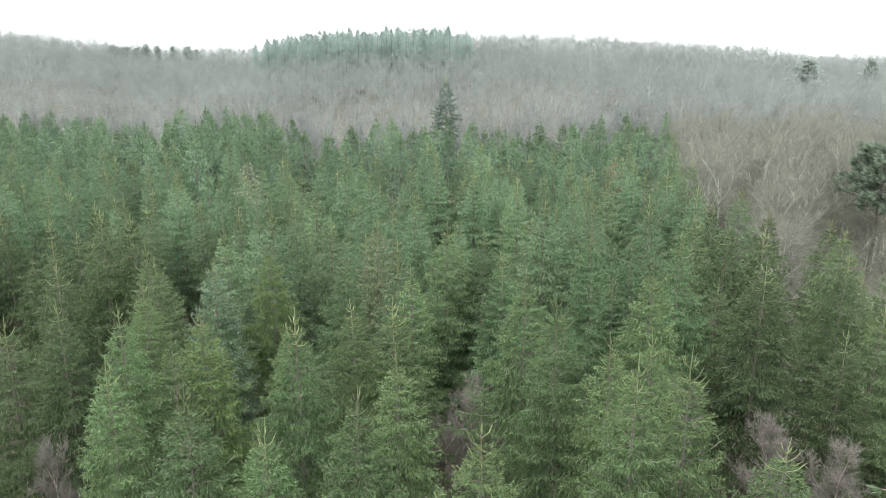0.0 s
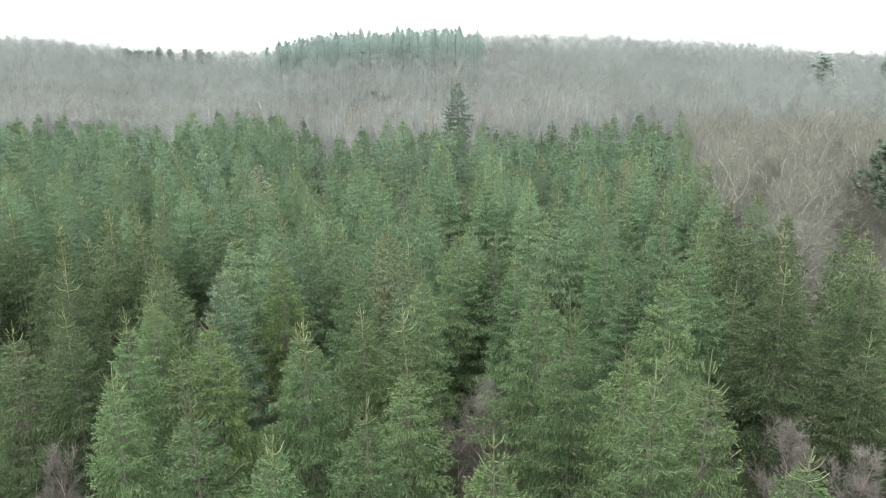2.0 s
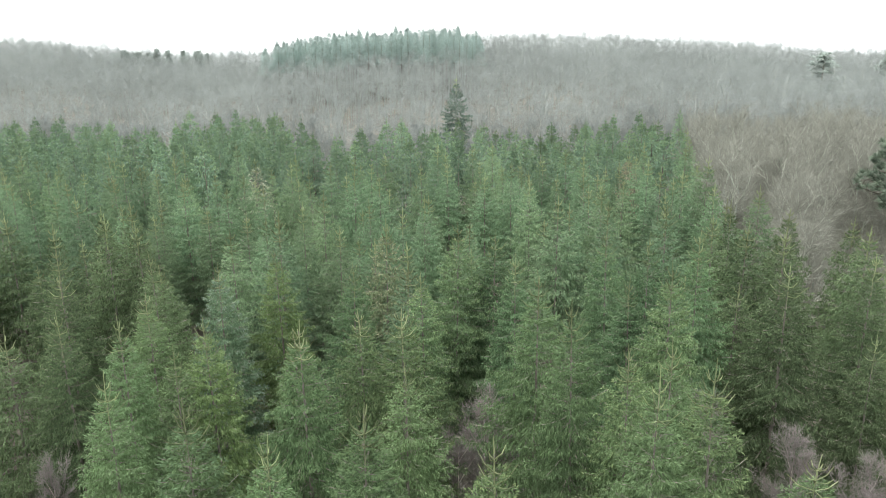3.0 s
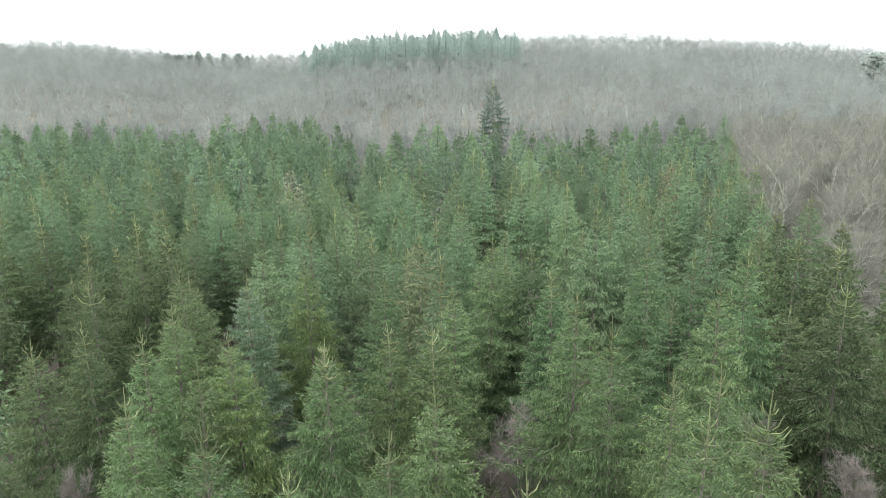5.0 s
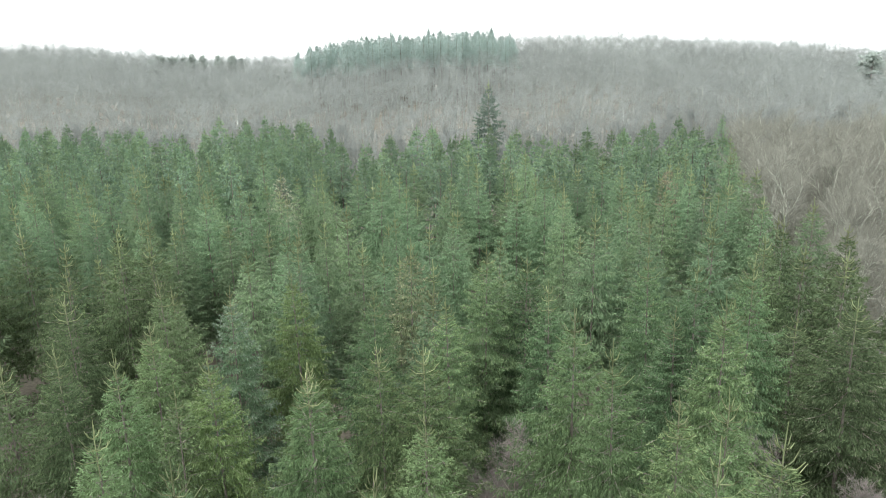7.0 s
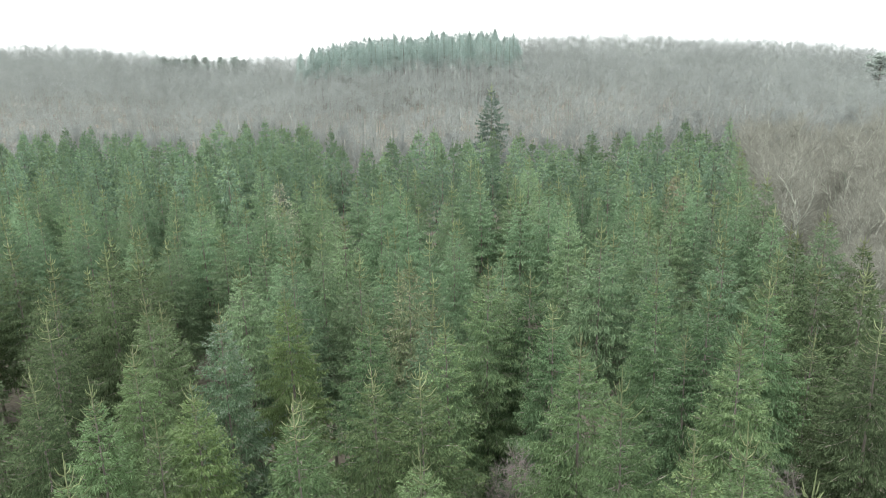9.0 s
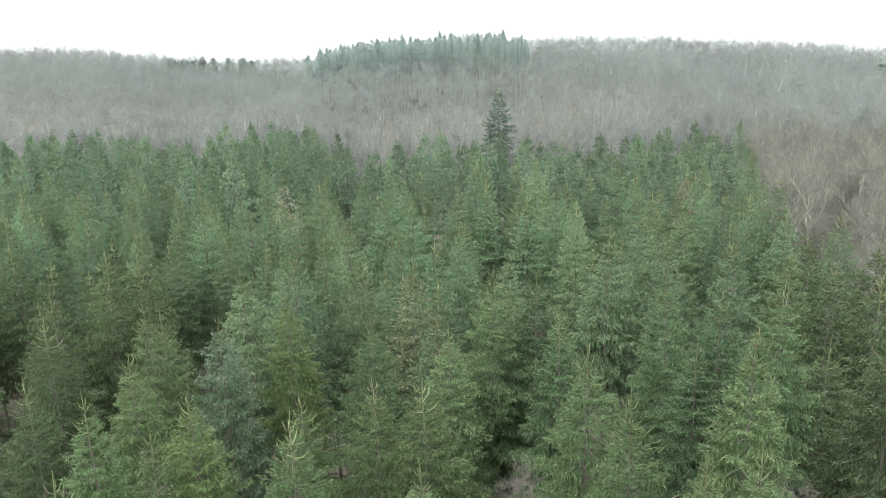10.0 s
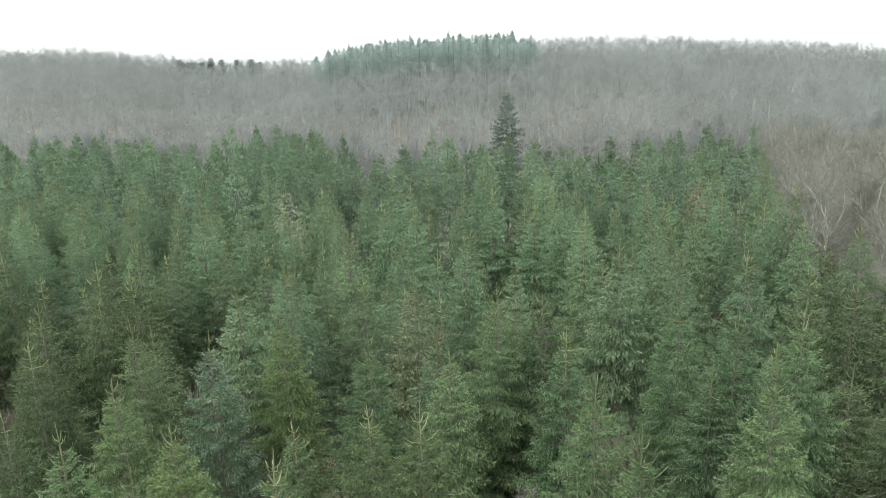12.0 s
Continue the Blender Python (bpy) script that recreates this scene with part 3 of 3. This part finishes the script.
# ---- bare birches that stand among the spruces ----
for x, y, top, wide in [(1.9, 38.4, 16.8, 1.2), (0.2, 36.4, 15.6, 1.1), (2.9, 36.6, 15.4, 1.0), (13.4, 36.6, 17.6, 0.9), (17.1, 33.0, 17.0, 1.1), (19.0, 31.0, 16.9, 1.05), (-18.5, 30.5, 17.2, 0.8)]:
    v, f, m = bare_tree(rng, top, 2.6, 15, 8, 9, 17, 0.009, 0.42, 0.32, (0.65, 1.2), 0.2, True).arrays()
    ob = new("birch")
    ob.matrix_basis = pose(x, y, float(ground_z(x, y)), 0, 0, rng.uniform(0, 360)) @ Matrix.Diagonal((wide, wide, 1, 1))
    stem = part("trunk", mesh_of("trunk", v, f[m == 0], [BIRCH_BARK]), ob)
    for k in range(2, m.max() + 1):
        part("limb", mesh_of("limb", v, f[m == k], [BIRCH_BARK if k % 3 == 0 else BIRCH_TWIGS]), stem)
    part("crown", mesh_of("crown", v, f[m == 1], [BIRCH_TWIGS]), ob)
    tagged(ob, "leafless birch with reddish grey twigs among the spruces", "tree", "bare birches in the plantation")

# ---- bare broadleaved trees beside the plantation ----
LICHEN = []
for i in range(4):
    v, f, m = bare_tree(rng, 20.0, 5.2, 13, 7, 7, 8, 0.03, 0.3, 0.9).arrays()
    LICHEN.append((mesh_of("trunk", v, f[m == 0], [PALE_BARK]), [mesh_of("limb", v, f[m == k], [LICHEN_BARK]) for k in range(2, m.max() + 1)], mesh_of("crown", v, f[m == 1], [OLIVE_TWIGS])))
for row in range(15):
    for col in range(6):
        y = 58 + row * 4.9 + fill.uniform(-1.4, 1.4)
        x = float(np.interp(y, EDGE_Y, EDGE_X)) + 4.2 + col * 5.6 + fill.uniform(-1.6, 1.6)
        if x > 8 + 0.70 * y :
            continue
        trunk, limbs, crown = LICHEN[fill.randrange(4)]
        ob = new("bare_tree")
        size = fill.uniform(1.0, 1.18) if y > 72 else fill.uniform(0.85, 1.0)
        if abs(x - 0.615 * y) < 7 and y < 86:
            size *= 0.68
        ob.matrix_basis = pose(x, y, float(ground_z(x, y)), 0, 0, fill.uniform(0, 360)) @ Matrix.Diagonal((size * 1.05, size * 1.05, size, 1))
        stem = part("trunk", trunk, ob)
        part("crown", crown, ob)
        for limb in limbs:
            part("limb", limb, stem)
        tagged(ob, "leafless broadleaved tree with pale lichen-grey branches", "tree", "bare trees beside the plantation")

# taller grey trees along the far edge of the plantation, trunks showing
FRINGE = []
for i in range(4):
    v, f, m = bare_tree(rng, 20.0, 4.6, 11, 6, 6, 8, 0.035, 0.42, 1.0, (0.6, 1.25)).arrays()
    FRINGE.append((mesh_of("trunk", v, f[m == 0], [FRINGE_BARK]), [mesh_of("limb", v, f[m == k], [FRINGE_BARK]) for k in range(2, m.max() + 1)], mesh_of("crown", v, f[m == 1], [TWIGS])))
for i in range(44):
    x = -92 + i * 4.1 + fill.uniform(-1.5, 1.5)
    y = float(np.interp(x, FAR_X, FAR_Y)) + fill.uniform(3.5, 15)
    trunk, limbs, crown = FRINGE[fill.randrange(4)]
    size = fill.uniform(0.85, 1.05) * (1.12 if x > 10 else 1.0)
    ob = new("bare_tree")
    ob.matrix_basis = pose(x, y, float(ground_z(x, y)), 0, 0, fill.uniform(0, 360)) @ Matrix.Diagonal((size, size, size, 1))
    stem = part("trunk", trunk, ob)
    part("crown", crown, ob)
    for limb in limbs:
        part("limb", limb, stem)
    tagged(ob, "tall leafless grey tree at the foot of the hill", "tree", "bare trees at the foot of the hill")


# ---- pines ----
def pine_shape(h, wide, low):
    """A bare stem below, and above it spreading limbs that end in clumps of needles."""
    wood, tufts = Shape(), Shape()
    wood.limb([Vector((0, 0, -0.3)), Vector((0.2, 0, h * 0.5)), Vector((0, 0.1, h * 0.96))], [0.24, 0.18, 0.05], 6)
    for i in range(36):
        f = low + (0.97 - low) * (i + rng.random()) / 36
        a = i * 2.4 + rng.uniform(-0.4, 0.4)
        reach = wide * (1.15 - (0.75 if low > 0.6 else 0.95) * abs(f - low - 0.08) / (0.92 - low)) * rng.uniform(0.65, 1.1)
        p = Vector((0, 0, h * f))
        end = p + turn(a, rng.uniform(0.0, 0.35)) * reach
        wood.limb([p, p.lerp(end, 0.5) - UP * 0.15, end], [0.07, 0.05, 0.02])
        for j in range(7):
            c = p.lerp(end, rng.uniform(0.3, 1.05)) + Vector((rng.uniform(-0.6, 0.6), rng.uniform(-0.6, 0.6), rng.uniform(-0.1, 0.6)))
            for k in range(60):
                way = turn(rng.uniform(0, 6.283), rng.uniform(-0.5, 1.3))
                tufts.blade(c, way, way.orthogonal().normalized(), rng.uniform(0.3, 0.65), 0.09, 0.1)
    return wood.arrays(), tufts.arrays()


# pine needles lightened for haze; the copy for distant pines is far paler
PINE_NEEDLES = foliage("pine_needles", [(0.0, (0.155, 0.20, 0.145)), (1.0, (0.175, 0.22, 0.155))])
HAZED_PINE = foliage("hazed_pine_needles", [(0.0, (0.34, 0.39, 0.35)), (1.0, (0.36, 0.41, 0.37))], 0.2, 0.08)
PINES = []
for i in range(4):
    (wv, wf, wm), (tv, tf, tm) = pine_shape(20.0, 4.0, 0.68 if i < 2 else 0.45)
    PINES.append((mesh_of("trunk", wv, wf, [SPRUCE_BARK]), mesh_of("crown", tv, tf, [PINE_NEEDLES])))


def pine(x, y, top, wide, label):
    gz = float(ground_z(x, y))
    trunk, crown = PINES[rng.randrange(2) + (2 if 100 < y < 300 else 0)]
    ob = new("pine")
    ob.matrix_basis = pose(x, y, gz, 0, 0, rng.uniform(0, 360)) @ Matrix.Diagonal((wide, wide, (top - gz) / 20.0, 1))
    part("trunk", trunk, ob)
    needles = part("crown", crown, ob)
    # pines on the hill take the copy with haze in its colour
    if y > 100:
        needles.material_slots[0].link, needles.material_slots[0].material = "OBJECT", HAZED_PINE
    tagged(ob, label, "tree", "pines in the bare woodland")


pine(49.5, 80.0, 23.8, 1.3, "dark green pine with spreading limbs among bare trees")
pine(113.0, 230.0, 30.2, 1.9, "dark rounded pine rising from the bare woodland")
pine(133.5, 232.0, 30.0, 1.2, "dark ragged pine rising from the bare woodland")
for i in range(14):
    x = -148 + i * 2.85 + fill.uniform(-0.9, 0.9) + (3 if i > 8 else 0)
    pine(x, 327 + fill.uniform(-3, 3), 33.1 + fill.uniform(-1.5, 0.8) - (0.8 if i > 8 else 0), 0.55, "distant dark pine on the hill crest")

# ---- conifers on the crest of the hill ----
CREST = []
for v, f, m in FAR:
    CREST.append((mesh_of("trunk", v, f[m == 2], [SPRUCE_BARK]), mesh_of("crown", v, f[m < 2], [HAZED_CONIFER])))
for row in range(7):
    for col in range(27):
        if fill.random() < 0.1:
            continue
        x = -72 + col * 3.15 + fill.uniform(-2, 2)
        y = 280 + row * 6.0 + fill.uniform(-2, 2) + 8 * math.sin(col * 0.5)
        gz = float(ground_z(x, y))
        top = np.interp(x, [-73, -58, -24, 3, 11], [35.9, 38.9, 41.2, 41.2, 38.4]) + fill.uniform(-3.2, 0.3) + (1.2 if fill.random() < 0.12 else 0)
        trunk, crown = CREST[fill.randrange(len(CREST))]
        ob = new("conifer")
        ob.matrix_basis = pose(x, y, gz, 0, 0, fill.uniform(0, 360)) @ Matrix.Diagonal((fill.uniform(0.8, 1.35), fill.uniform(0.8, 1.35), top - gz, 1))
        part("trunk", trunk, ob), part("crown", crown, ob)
        tagged(ob, "distant conifer on the crest of the hill, needles paled blue-green for haze", "tree", "conifers on the hill crest")

# ---- bare woodland on the hill ----
bare = []
for i in range(10):
    bare.append(far_bare_tree(rng, 17.0, rng.uniform(3.2, 4.4), 2 if i < 2 else 0, 0.4, 1.4).arrays())
bare = [(v * np.array([1, 1, 1 / 17], np.float32), f, m) for v, f, m in bare]
spots, crest = [], []
for row in range(54):
    y = 124 + row * 4.8
    half = 22 + 0.66 * y
    for col in range(int(-half / 5.0), int(half / 5.0) + 1):
        x = col * 5.0 + fill.uniform(-1.6, 1.6)
        yy = y + fill.uniform(-1.6, 1.6)
        if yy < np.interp(x, FAR_X, FAR_Y) + 5:
            continue
        spots.append((x, yy, float(ground_z(x, yy)), fill.uniform(18, 22) + 4.5 * float(np.clip((x - 10) / 40, 0, 1)) * float(np.clip((260 - yy) / 80, 0.3, 1)) - (6 if -84 < x < 15 and 272 < yy < 330 else 0)))
        if yy > 296:
            crest.append((x + 2.5, yy + 2.4, float(ground_z(x, yy)), fill.uniform(13, 18)))
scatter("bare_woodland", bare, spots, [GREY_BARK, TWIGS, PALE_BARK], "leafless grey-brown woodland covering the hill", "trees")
thicket = [far_bare_tree(rng, 17.0, rng.uniform(3.4, 4.4), 0, 0.06, 2.0).arrays() for i in range(5)]
thicket = [(v * np.array([1, 1, 1 / 17], np.float32), f, m) for v, f, m in thicket]
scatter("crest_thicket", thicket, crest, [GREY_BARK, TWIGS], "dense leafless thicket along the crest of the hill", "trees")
